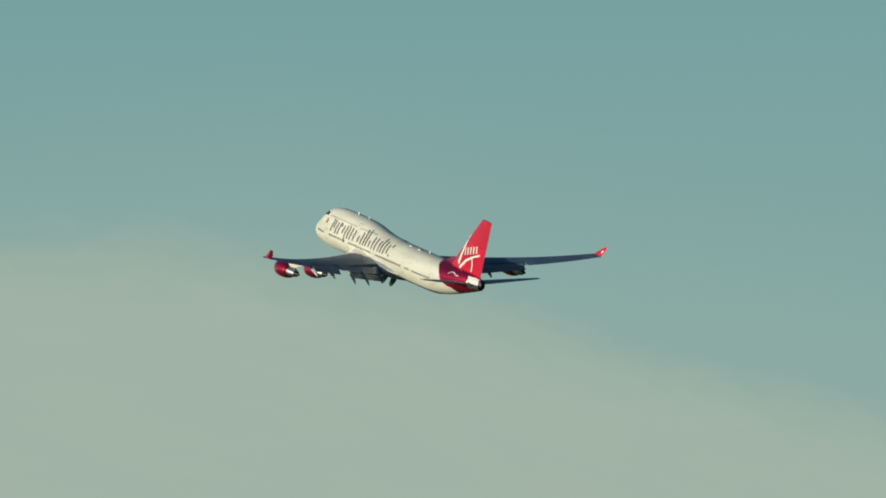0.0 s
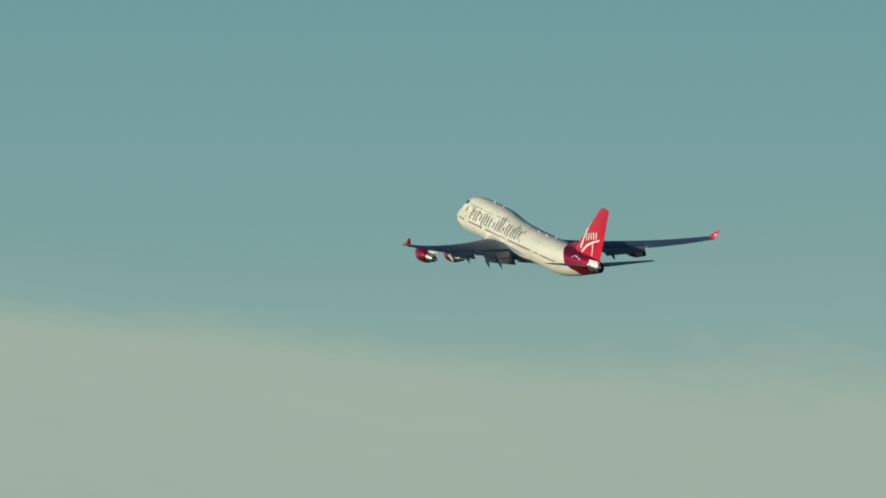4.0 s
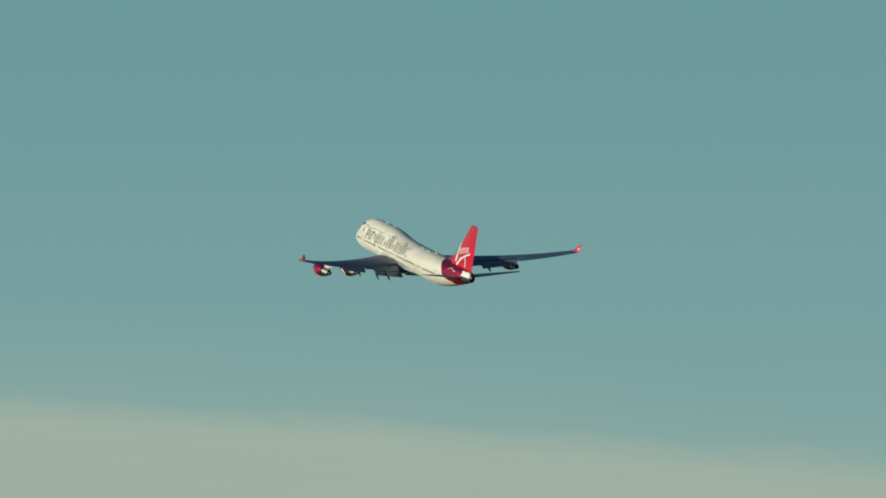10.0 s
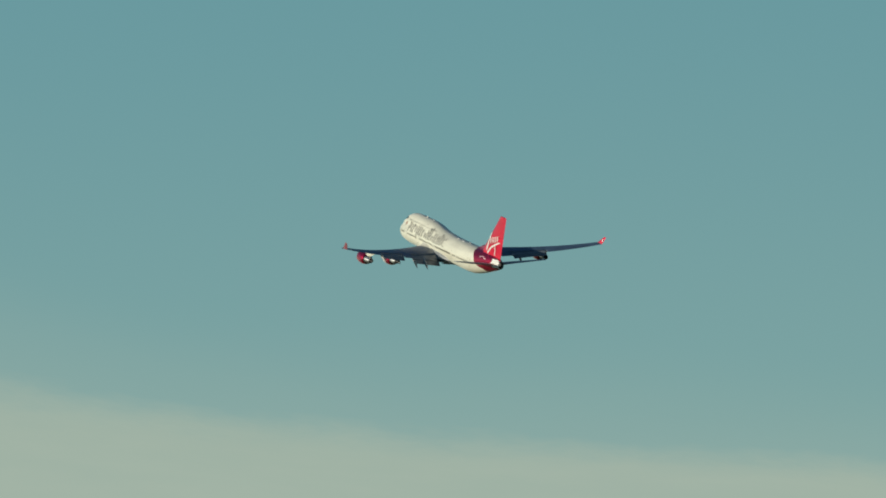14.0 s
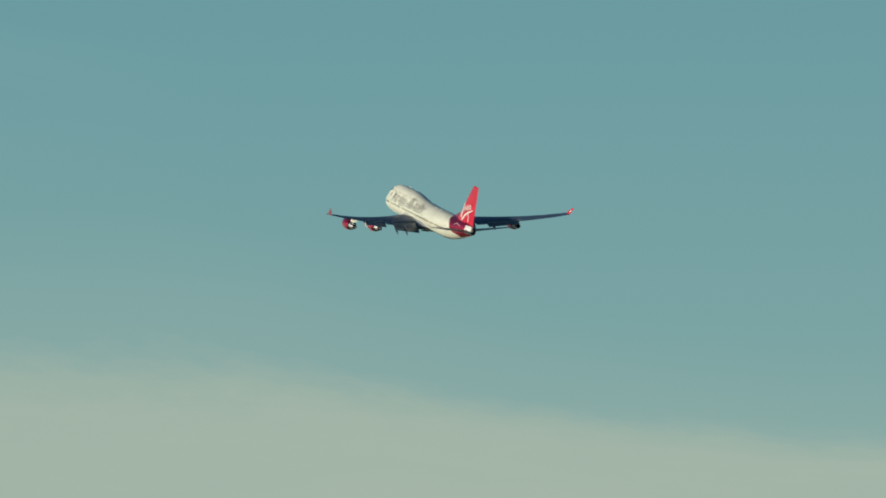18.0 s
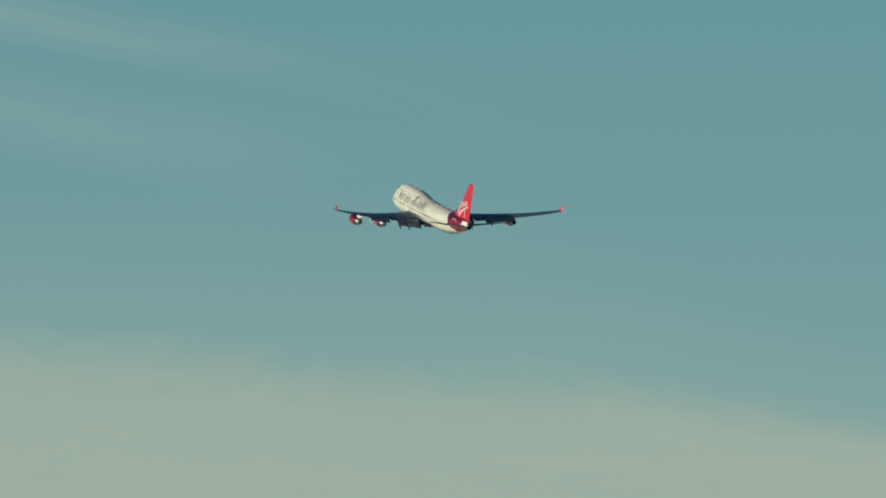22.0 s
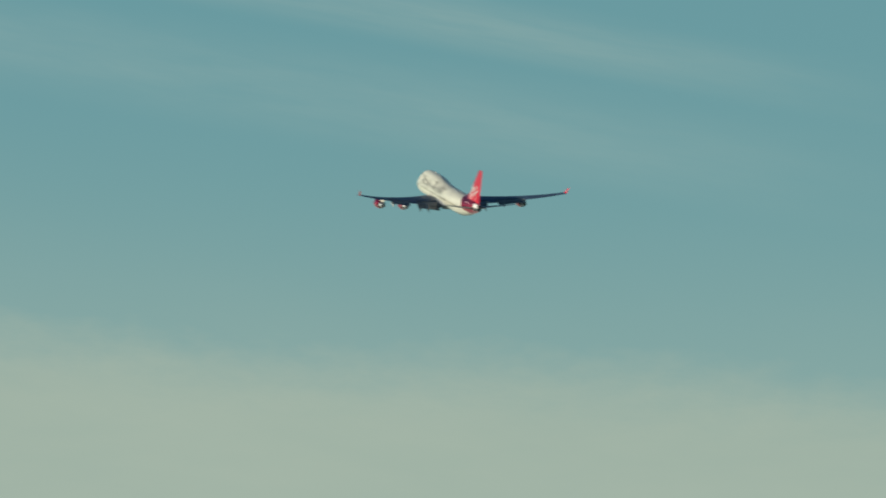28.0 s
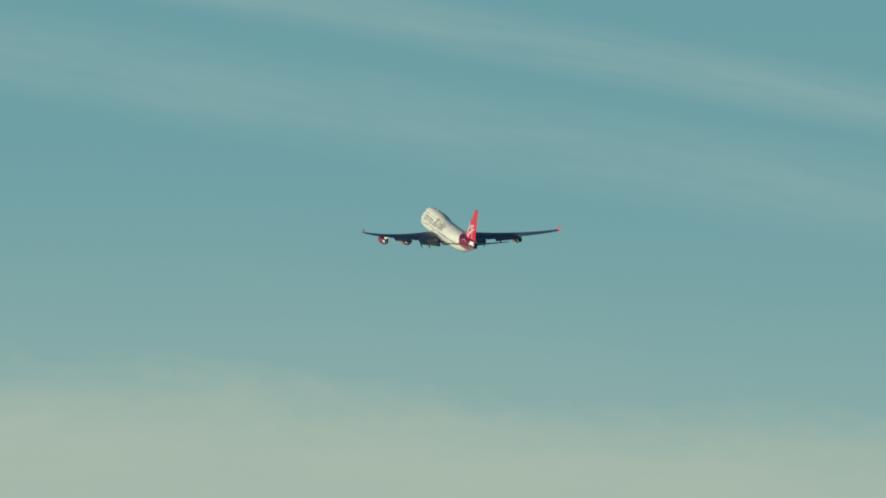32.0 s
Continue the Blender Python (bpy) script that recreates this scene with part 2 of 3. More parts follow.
BANK_AZ = [-34, -28, -27, -26.5, -26, -25.5, -25, -24.5, -24, -23.5, -23, -22.5, -22, -21.5, -21, -20.5, -20, -19.5, -19, -18.5, -18, -17.5, -17, -16.5, -16, -15.5, -15, -14.5, -14, -13.5, -13, -12.5, -8]
BANK_EL = [3.4, 3.74, 3.95, 4.07, 4.22, 4.38, 4.48, 4.52, 4.53, 4.54, 4.58, 4.64, 4.69, 4.74, 4.77, 4.82, 4.86, 4.88, 4.9, 4.95, 5.01, 5.08, 5.14, 5.19, 5.235, 5.265, 5.28, 5.3, 5.335, 5.37, 5.42, 5.46, 5.65]


def bank_lines(az):
    top = float(np.interp(az, BANK_AZ, BANK_EL))
    soft = float(np.interp(az, [-32, -25, -23.5, -22, -18, -16.5, -8], [0.60, 0.34, 0.25, 0.16, 0.19, 0.32, 0.40]))
    return [(max(0.25 + 0.02 * (16 - v), top - v * soft), v) for v in (-3.5, -2.5, -1.7, -1.0, -0.5, 0.0, 0.5, 1.0, 1.5, 2.5, 4.0, 8.0, 16.0)]


BANK = cloud_material("cloud_bank_haze", (0.400, 0.476, 0.390), (0.318, 0.420, 0.358), 0.95, "bank")
STREAK = cloud_material("cloud_streak_haze", (0.42, 0.51, 0.44), (0.38, 0.48, 0.43), 0.36, "streak")
FAINT = cloud_material("faint_streak_haze", (0.40, 0.50, 0.44), (0.36, 0.47, 0.43), 0.28, "streak")
cloud_sheet("cloud_bank", 4940.0, -40, 0, bank_lines, 0.5, BANK, "soft pale cream cloud bank low in a teal sky")


def streak_lines(el, slope, half):
    return lambda az: [(el + slope * (az + 15) + half * v, v) for v in (1, 0.5, 0, -0.5, -1)]


cloud_sheet("cloud_streak", 4880.0, -17.6, -9.0, streak_lines(6.58, 0.18, 0.15), 0.4, STREAK, "thin pale streak of high cloud above the cloud bank")
cloud_sheet("cloud_streak", 4910.0, -17.0, -9.0, streak_lines(6.215, 0.167, 0.24), 0.4, FAINT, "broad faint streak of high cloud above the cloud bank")


# ---- the plain below, seen only past the picture's edge ----
def field_material():
    m = bpy.data.materials.new("dry_grass_field")
    m.use_nodes = True
    n, l = m.node_tree.nodes, m.node_tree.links
    p = n["Principled BSDF"]
    p.inputs["Roughness"].default_value = 0.95
    tc = n.new("ShaderNodeTexCoord")
    broad, fine = n.new("ShaderNodeTexNoise"), n.new("ShaderNodeTexNoise")
    broad.inputs["Scale"].default_value, broad.inputs["Detail"].default_value = 0.02, 4.0
    fine.inputs["Scale"].default_value, fine.inputs["Detail"].default_value = 9.0, 6.0
    for t in (broad, fine):
        l.new(tc.outputs["Object"], t.inputs["Vector"])
    ramps = []
    for t, c0, c1 in ((broad, (0.045, 0.065, 0.022), (0.10, 0.10, 0.045)), (fine, (0.55, 0.55, 0.5), (1.0, 1.0, 1.0))):
        r = n.new("ShaderNodeValToRGB")
        r.color_ramp.elements[0].position, r.color_ramp.elements[1].position = 0.35, 0.65
        r.color_ramp.elements[0].color, r.color_ramp.elements[1].color = (*c0, 1), (*c1, 1)
        l.new(t.outputs["Fac"], r.inputs["Fac"])
        ramps.append(r)
    mix = n.new("ShaderNodeMix")
    mix.data_type, mix.blend_type = "RGBA", "MULTIPLY"
    mix.inputs[0].default_value = 1.0
    l.new(ramps[0].outputs["Color"], mix.inputs[6])
    l.new(ramps[1].outputs["Color"], mix.inputs[7])
    l.new(mix.outputs[2], p.inputs["Base Color"])
    b = n.new("ShaderNodeBump")
    b.inputs["Strength"].default_value, b.inputs["Distance"].default_value = 0.6, 0.05
    l.new(fine.outputs["Fac"], b.inputs["Height"])
    l.new(b.outputs["Normal"], p.inputs["Normal"])
    return m


def plain():
    bm = bmesh.new()
    hub = bm.verts.new((0, 0, 0))
    last = None
    for r in (3, 12, 60, 300, 1500, 6000, 20000):
        ring = [bm.verts.new((r * math.cos(i * math.pi / 24), r * math.sin(i * math.pi / 24), 0)) for i in range(48)]
        for i in range(48):
            k = (i + 1) % 48
            bm.faces.new((hub, ring[i], ring[k]) if last is None else (last[i], ring[i], ring[k], last[k]))
        last = ring
    me = bpy.data.meshes.new("ground")
    bm.to_mesh(me)
    bm.free()
    me.materials.append(field_material())
    tagged(new("ground", me), "flat dull green grass field reaching the horizon", "ground", kind="structure")


plain()


# ---- helpers for the airliner: aft of the nose, left and up, in metres ----
def body(aft, left, up):
    return Vector((-left, -aft, up))


def part(name, bm, material, parent, label="", sharp=38):
    """Links a bmesh as one mesh object under a thing or a part."""
    bmesh.ops.recalc_face_normals(bm, faces=bm.faces)
    limit = radians(sharp)
    for f in bm.faces:
        f.smooth = True
    for ed in bm.edges:
        if len(ed.link_faces) == 2 and ed.calc_face_angle(0) > limit:
            ed.smooth = False
    me = bpy.data.meshes.new(name)
    bm.to_mesh(me)
    bm.free()
    me.materials.append(material)
    ob = new(name, me)
    ob.parent = parent
    return tagged(ob, label) if label else ob


def loft(rings, cap0=True, cap1=True, closed=True):
    """A skin over rings of equal length."""
    bm = bmesh.new()
    vs = [[bm.verts.new(p) for p in r] for r in rings]
    n = len(vs[0])
    for r0, r1 in zip(vs, vs[1:]):
        for j in range(n if closed else n - 1):
            k = (j + 1) % n
            bm.faces.new((r0[j], r0[k], r1[k], r1[j]))
    if cap0:
        bm.faces.new(vs[0])
    if cap1:
        bm.faces.new(list(reversed(vs[-1])))
    return bm


def curve(table):
    """A smooth curve through (x, y) rows."""
    xs, ys = [p[0] for p in table], [p[1] for p in table]
    d = [(ys[i + 1] - ys[i]) / (xs[i + 1] - xs[i]) for i in range(len(xs) - 1)]
    m = [d[0]] + [0 if d[i - 1] * d[i] <= 0 else 2 * d[i - 1] * d[i] / (d[i - 1] + d[i]) for i in range(1, len(d))] + [d[-1]]

    def at(x):
        x = min(max(x, xs[0]), xs[-1])
        i = min(max(k for k in range(len(xs)) if xs[k] <= x), len(xs) - 2)
        h = xs[i + 1] - xs[i]
        t = (x - xs[i]) / h
        return ((1 + 2 * t) * (1 - t) ** 2 * ys[i] + t * (1 - t) ** 2 * h * m[i] + t * t * (3 - 2 * t) * ys[i + 1] + t * t * (t - 1) * h * m[i + 1])

    return at


# ---- fuselage form ----
TOP = curve([(-0.5, -0.75), (-0.35, -0.2), (0, 0.15), (0.5, 0.55), (1, 0.9), (2, 1.55), (3, 2.2), (4, 2.9), (5, 3.5), (6, 3.9), (7, 4.12), (9, 4.32), (13, 4.42), (20, 4.38), (23, 4.2), (26, 3.8), (29, 3.4), (32, 3.16), (36, 3.06), (56, 3.05), (61, 3.05), (64, 2.95), (66.5, 2.7), (68.3, 2.3)])
LOW = curve([(-0.5, -0.75), (-0.35, -1.25), (0, -1.65), (0.5, -2.0), (1, -2.25), (2, -2.6), (3, -2.82), (5, -3.08), (7, -3.2), (9, -3.28), (47, -3.32), (51, -3.24), (55, -2.68), (59, -1.88), (62, -1.18), (66, -0.22), (68.3, 0.38)])
WIDE = curve([(-0.5, 0.02), (-0.35, 0.6), (0, 1.12), (0.5, 1.5), (1, 1.8), (2, 2.22), (3, 2.52), (4, 2.74), (6, 3.02), (8, 3.17), (10, 3.22), (46, 3.22), (50, 3.15), (54, 2.85), (58, 2.4), (62, 1.82), (66, 1.1), (68.3, 0.64)])
MAIN = curve([(-0.5, -0.75), (-0.35, -0.2), (0, 0.15), (0.5, 0.5), (1, 0.85), (2, 1.45), (4, 2.2), (7, 2.85), (10, 3.06), (56, 3.05), (61, 3.05), (64, 2.95), (66.5, 2.7), (68.3, 2.3)])


def skin(s, deg, out=0.0):
    """A point of the fuselage's skin: station s, angle above the left horizontal."""
    c, sn = math.cos(radians(deg)), math.sin(radians(deg))
    zt, zb, a, zm = TOP(s), LOW(s), WIDE(s), min(TOP(s), MAIN(s))
    zc, b = (zm + zb) / 2, max(0.01, (zm - zb) / 2)
    r = 1 / math.sqrt((c / a) ** 2 + (sn / b) ** 2)
    if zt > zm + 0.02:
        ru = min(2.3, 0.8 * a)
        dz = zt - ru - zc
        disc = ru * ru - dz * dz * c * c
        if disc > 0 and sn > 0:
            r2 = dz * sn + math.sqrt(disc)
            if r2 > 0:
                r = (r ** 20 + r2 ** 20) ** 0.05
    r += out
    return body(s, r * c, zc + r * sn)


def angle_at(s, up, right=False):
    """The angle at which the skin has that height."""
    lo, hi = -85.0, 86.0
    for _ in range(30):
        mid = (lo + hi) / 2
        if skin(s, mid).z < up:
            lo = mid
        else:
            hi = mid
    return 180 - lo if right else lo


def on_skin(s, up, out=0.03, right=False):
    return skin(s, angle_at(s, up, right), out)


def stroke(bm, points, width, right=False, out=0.03):
    """A painted band along points (station, height) on the fuselage."""
    dense = []
    for (s0, z0), (s1, z1) in zip(points, points[1:]):
        n = max(1, int(math.hypot(s1 - s0, z1 - z0) / 0.35))
        dense += [(s0 + (s1 - s0) * i / n, z0 + (z1 - z0) * i / n) for i in range(n)]
    dense.append(points[-1])
    pairs = []
    for i, (s, z) in enumerate(dense):
        p, q = dense[max(0, i - 1)], dense[min(len(dense) - 1, i + 1)]
        ds, dz = q[0] - p[0], q[1] - p[1]
        k = width / 2 / max(1e-6, math.hypot(ds, dz))
        pairs.append((bm.verts.new(on_skin(s - dz * k, z + ds * k, out, right)), bm.verts.new(on_skin(s + dz * k, z - ds * k, out, right))))
    for (a0, b0), (a1, b1) in zip(pairs, pairs[1:]):
        bm.faces.new((a0, b0, b1, a1))


def patch(bm, s0, s1, z0, z1, right=False, out=0.03, ns=3, nz=4, lean=0.0):
    grid = [[bm.verts.new(on_skin(s0 + (s1 - s0) * i / ns + lean * j / nz, z0 + (z1 - z0) * j / nz, out, right)) for j in range(nz + 1)] for i in range(ns + 1)]
    for i in range(ns):
        for j in range(nz):
            bm.faces.new((grid[i][j], grid[i + 1][j], grid[i + 1][j + 1], grid[i][j + 1]))


# ---- airliner ----
airliner = tagged(new("airliner"), "white four-engined jet airliner with red tail and engines, climbing away", "airplane")

# where the red of the tail begins, by angle above the left horizontal
RED_FROM = curve([(-90, 61.5), (-40, 60.2), (-22, 58.3), (0, 56.6), (20, 55.9), (40, 54.9), (60, 53.6), (90, 52.6)])


def red_from(deg):
    d = deg % 360
    d = d if d <= 180 else d - 360
    if d > 90:
        d = 180 - d
    elif d < -90:
        d = -180 - d
    return RED_FROM(d)


RING = [i * 360 / 72 for i in range(72)]
stations = [-0.5, -0.46, -0.35, -0.2, 0.0, 0.25, 0.5, 0.75] + [1 + 0.5 * i for i in range(20)] + [11 + i for i in range(11)] + [22 + 0.75 * i for i in range(20)] + [37 + 1.5 * i for i in range(11)]
rings = [[skin(s, d) for d in RING] for s in stations]
for k in (0.2, 0.4, 0.6, 0.8, 1.0):
    rings.append([skin(52 + (red_from(d) - 52) * k, d) for d in RING])
fuselage = part("fuselage", loft(rings), WHITE, airliner, "glossy cream-white fuselage with an upper-deck hump")
rings = []
for k in [i / 14 for i in range(15)]:
    rings.append([skin(red_from(d) + (68.3 - red_from(d)) * k, d, 0.004) for d in RING])
tail_section = part("tail_section", loft(rings), SHADED_RED, airliner, "glossy red rear fuselage")


def ellipse(s, zc, a, b, n=28):
    return [body(s, a * math.cos(2 * math.pi * i / n), zc + b * math.sin(2 * math.pi * i / n)) for i in range(n)]


part("tail_cone", loft([ellipse(68.3, 1.34, 0.62, 0.92), ellipse(68.7, 1.35, 0.52, 0.76), ellipse(69.0, 1.36, 0.38, 0.52), ellipse(68.8, 1.36, 0.28, 0.38)]), BURNT, tail_section, "dark metal exhaust at the tail's end")
flag = bmesh.new()
grid = []
for i in range(15):
    s = 64.9 + i * 0.24
    wob = 0.09 * math.sin(i * 0.9)
    lo, hi = LOW(s) + 0.85 - 0.045 * i + wob, TOP(s) - 0.5 + 0.035 * i + wob * 0.4
    grid.append([flag.verts.new(on_skin(s + 0.25 * math.sin(j * 1.7) * (1 - i / 14), lo + (hi - lo) * j / 6, 0.03)) for j in range(7)])
for g0, g1 in zip(grid, grid[1:]):
    for j in range(6):
        flag.faces.new((g0[j], g1[j], g1[j + 1], g0[j + 1]))
part("tail_emblem", flag, MARK_WHITE, tail_section, "white waving patch painted on the red tail")
bar = bmesh.new()
stroke(bar, [(64.9, 1.1), (65.7, 1.32), (66.4, 1.12), (67.0, 1.25)], 0.2, out=0.045)
part("emblem_stripe", bar, SHADED_RED, tail_section)
# white stroke painted as the gleam on the red tail
bar = bmesh.new()
stroke(bar, [(58.6, 1.75), (59.4, 2.15), (60.2, 2.2), (61.0, 1.95), (62.0, 1.85)], 0.12)
part("painted_glint", bar, MARK_WHITE, tail_section)

# fairing under the wing roots
FAIR = [(16.5, 0.4, 0.2), (18, 1.9, 0.8), (20, 3.0, 1.35), (23, 3.6, 1.65), (28, 3.8, 1.75), (33, 3.7, 1.7), (36.5, 3.2, 1.45), (39.5, 2.4, 1.1), (42, 1.2, 0.6), (43, 0.4, 0.2)]
part("belly_fairing", loft([ellipse(s, -2.15, a, b) for s, a, b in FAIR]), LIGHT, airliner, "light grey fairing under the wing roots")

# main gear doors, closing as the clip begins
gear_doors = []
for y in (2.7, 1.0):
    outward = 1
    leaf = loft([[Vector((outward * x * w, -q, z)) for x, z in ((0.0, -0.03), (-0.5, -0.06), (-1.0, -0.02), (-1.0, 0.05), (-0.5, 0.02), (0.0, 0.05))] for q, w in ((-1.1, 1.2), (-0.4, 1.6), (0.3, 1.4), (0.9, 0.7), (1.15, 0.2))])
    door = part("gear_door", leaf, BURNT, airliner, "dark landing gear door")
    gear_doors.append((door, y, outward))

# windows and doors
for right in (False, True):
    row = bmesh.new()
    doors = (8.6, 17.6, 29.0, 42.0, 53.6)
    s = 4.4
    while s < 56:
        if all(abs(s - d) > 0.9 for d in doors) and not 44.6 < s < 46:
            patch(row, s - 0.13, s + 0.13, -0.33, 0.03, right, 0.05, 1, 2)
        s += 0.508
    tagged(part("cabin_window_row", row, PANE, fuselage, "row of small dull cabin windows"), kind="stuff")
    row = bmesh.new()
    s = 8.2
    while s < 27.5:
        if abs(s - 20.5) > 0.9:
            patch(row, s - 0.1, s + 0.1, 2.78, 3.05, right, 0.05, 1, 2)
        s += 0.508
    tagged(part("upper_window_row", row, PALE_PANE, fuselage, "row of small dull upper-deck windows"), kind="stuff")
    for d in doors:
        rim = bmesh.new()
        stroke(rim, [(d - 0.53, -1.2), (d - 0.53, 0.75), (d + 0.53, 0.75), (d + 0.53, -1.2), (d - 0.53, -1.2)], 0.04, right, 0.05)
        part("door_outline", rim, SEAM, fuselage)
    rim = bmesh.new()
    stroke(rim, [(20.0, 2.0), (20.0, 3.6), (21.0, 3.6), (21.0, 2.0), (20.0, 2.0)], 0.04, right, 0.05)
    part("door_outline", rim, SEAM, fuselage)
    for s0, s1, z0, z1 in ((4.3, 5.1, 2.55, 3.05), (5.2, 6.0, 2.62, 3.25), (6.1, 6.7, 2.75, 3.3)):
        pane = bmesh.new()
        patch(pane, s0, s1, z0, z1, right, 0.03, 2, 3, 0.25)
        part("cockpit_window", pane, GLASS, fuselage)

# the title: plain bars in place of its characters; each row: station, strokes
TITLE = [
    (10.3, [(0, 0.5, 2.7), (0.8, 1.2, 2.6)]), (12.2, [(0, 0.45, 2.4)]), (13.3, [(0, 0.45, 2.5), (0.6, 1.9, 2.5)]), (15.0, [(0, 0.9, 2.3), (1.2, -0.5, 2.5)]),
    (17.3, [(0, 0.45, 2.7)]), (18.5, [(0, 0.45, 2.5), (1.4, 0.45, 2.3)]), (21.9, [(0, 0.6, 1.7), (1.3, 0.45, 2.5)]), (24.4, [(0, 0.45, 3.2)]), (25.4, [(0, 0.45, 3.3)]),
    (26.7, [(0, 0.6, 1.7), (1.3, 0.45, 2.5)]), (29.2, [(0, 0.45, 2.5), (1.5, 0.45, 2.3)]), (31.8, [(0, 0.45, 2.9)]), (33.0, [(0, 0.45, 2.6)]), (34.3, [(0, 0.8, 2.3), (1.1, 0.45, 0.9), (1.2, 2.0, 2.5)]),
]
for s, uprights in TITLE:
    for ds, low, high in uprights:
        bars = bmesh.new()
        stroke(bars, [(s + ds, low), (s + ds, high)], 0.32, out=0.08)
        part("title_bar", bars, MARK, fuselage, "dark grey painted bar")
spot = bmesh.new()
patch(spot, 6.8, 7.6, 1.45, 2.3, lean=0.2)
part("nose_emblem", spot, DULL_RED, fuselage, "small faded red emblem by the nose")

# aerials and domes along the back
for s, h, w in ((15.0, 0.45, 0.5), (19.5, 0.3, 0.4), (46.0, 0.4, 0.5)):
    blade = loft([[body(s + x * w, y * 0.06, TOP(s) + z) for x, y, z in ((-0.5, 0, -0.05), (0, 1, -0.05), (0.5, 0, -0.05), (0, -1, -0.05))], [body(s + 0.2 + x * w * 0.5, y * 0.03, TOP(s) + h) for x, y, z in ((-0.5, 0, 0), (0, 1, 0), (0.5, 0, 0), (0, -1, 0))]])
    part("aerial", blade, MARK_WHITE, fuselage)
for s in (39.0, 42.8):
    dome = loft([[body(s + r * 1.1 * math.cos(i * math.pi / 8), 0.45 + 0.4 * r * math.sin(i * math.pi / 8), z - 0.12) for i in range(16)] for r, z in ((0.55, 2.95), (0.5, 3.18), (0.3, 3.28), (0.08, 3.3))])
    part("radio_dome", dome, MARK_WHITE, fuselage)


# ---- wings ----
def foil(x):
    """Half thickness of an airfoil at a fraction of its chord, for thickness 1."""
    return 5 * (0.2969 * math.sqrt(x) - 0.126 * x - 0.3516 * x * x + 0.2843 * x ** 3 - 0.1030 * x ** 4)


W_LEAD = curve([(0, 17.6), (3.25, 20.4), (12, 28.0), (21, 35.7), (31.8, 45.4)])
W_TRAIL = curve([(0, 34.0), (3.25, 35.0), (9, 36.9), (12.5, 38.4), (21, 43.2), (31.8, 49.5)])
W_UP = curve([(0, -2.3), (3.25, -2.1), (12, -1.25), (21, 0.1), (27, 1.35), (31.8, 2.6)])
W_TWIST = curve([(0, 0.035), (3.25, 0.03), (12, 0.012), (21, -0.03), (31.8, -0.06)])
W_THICK = curve([(0, 0.135), (3.25, 0.13), (12, 0.10), (31.8, 0.085)])


def wing_ring(y, side, x0, x1, droop=0.0, slide=0.0, drop=0.0):
    lead, chord, up, th = W_LEAD(y), W_TRAIL(y) - W_LEAD(y), W_UP(y), W_THICK(y)
    n = 9
    xs = [x0 + (x1 - x0) * (1 - math.cos(math.pi * i / n)) / 2 for i in range(n + 1)] if x0 == 0 else [x0 + (x1 - x0) * i / n for i in range(n + 1)]
    pts = []
    for x, sgn in [(x, 1) for x in reversed(xs)] + [(x, -1) for x in (xs[1:] if x0 == 0 else xs)]:
        z = sgn * foil(x) * th + 0.018 * (1 - (2 * x - 1) ** 2) - W_TWIST(y) * (x - 0.4)
        if sgn < 0 and x == 1:
            z -= 0.002
        pts.append((x, z))
    hz = sum(p[1] for p in pts if abs(p[0] - x0) < 1e-6) / max(1, sum(1 for p in pts if abs(p[0] - x0) < 1e-6))
    out = []
    for x, z in pts:
        dx, dz = (x - x0) * chord, (z - hz) * chord
        a = radians(droop)
        rx, rz = dx * math.cos(a) + dz * math.sin(a), dz * math.cos(a) - dx * math.sin(a)
        out.append(body(lead + x0 * chord + rx + slide, side * y, up + hz * chord + rz - drop))
    return out


def span(a, b, n):
    return [a + (b - a) * i / n for i in range(n + 1)]


def fairing_canoe(wing, side, y, long, back, r, hang):
    tail = W_TRAIL(y) + back
    z0 = W_UP(y) - 0.35
    prof = [(0, 0.03, 0.0), (0.12, 0.5, -0.1), (0.3, 0.9, -0.3), (0.5, 1.0, -0.6), (0.7, 0.95, -1.05), (0.88, 0.7, -1.55), (1.0, 0.1, -2.0)]
    rings = [[body(tail - long * (1 - f), side * y + r * k * 0.75 * math.cos(i * math.pi / 6), z0 + hang * dz + r * 1.25 * k * math.sin(i * math.pi / 6)) for i in range(12)] for f, k, dz in prof]
    part("flap_track_fairing", loft(rings), FAIRING, wing, "pale grey pointed fairing")


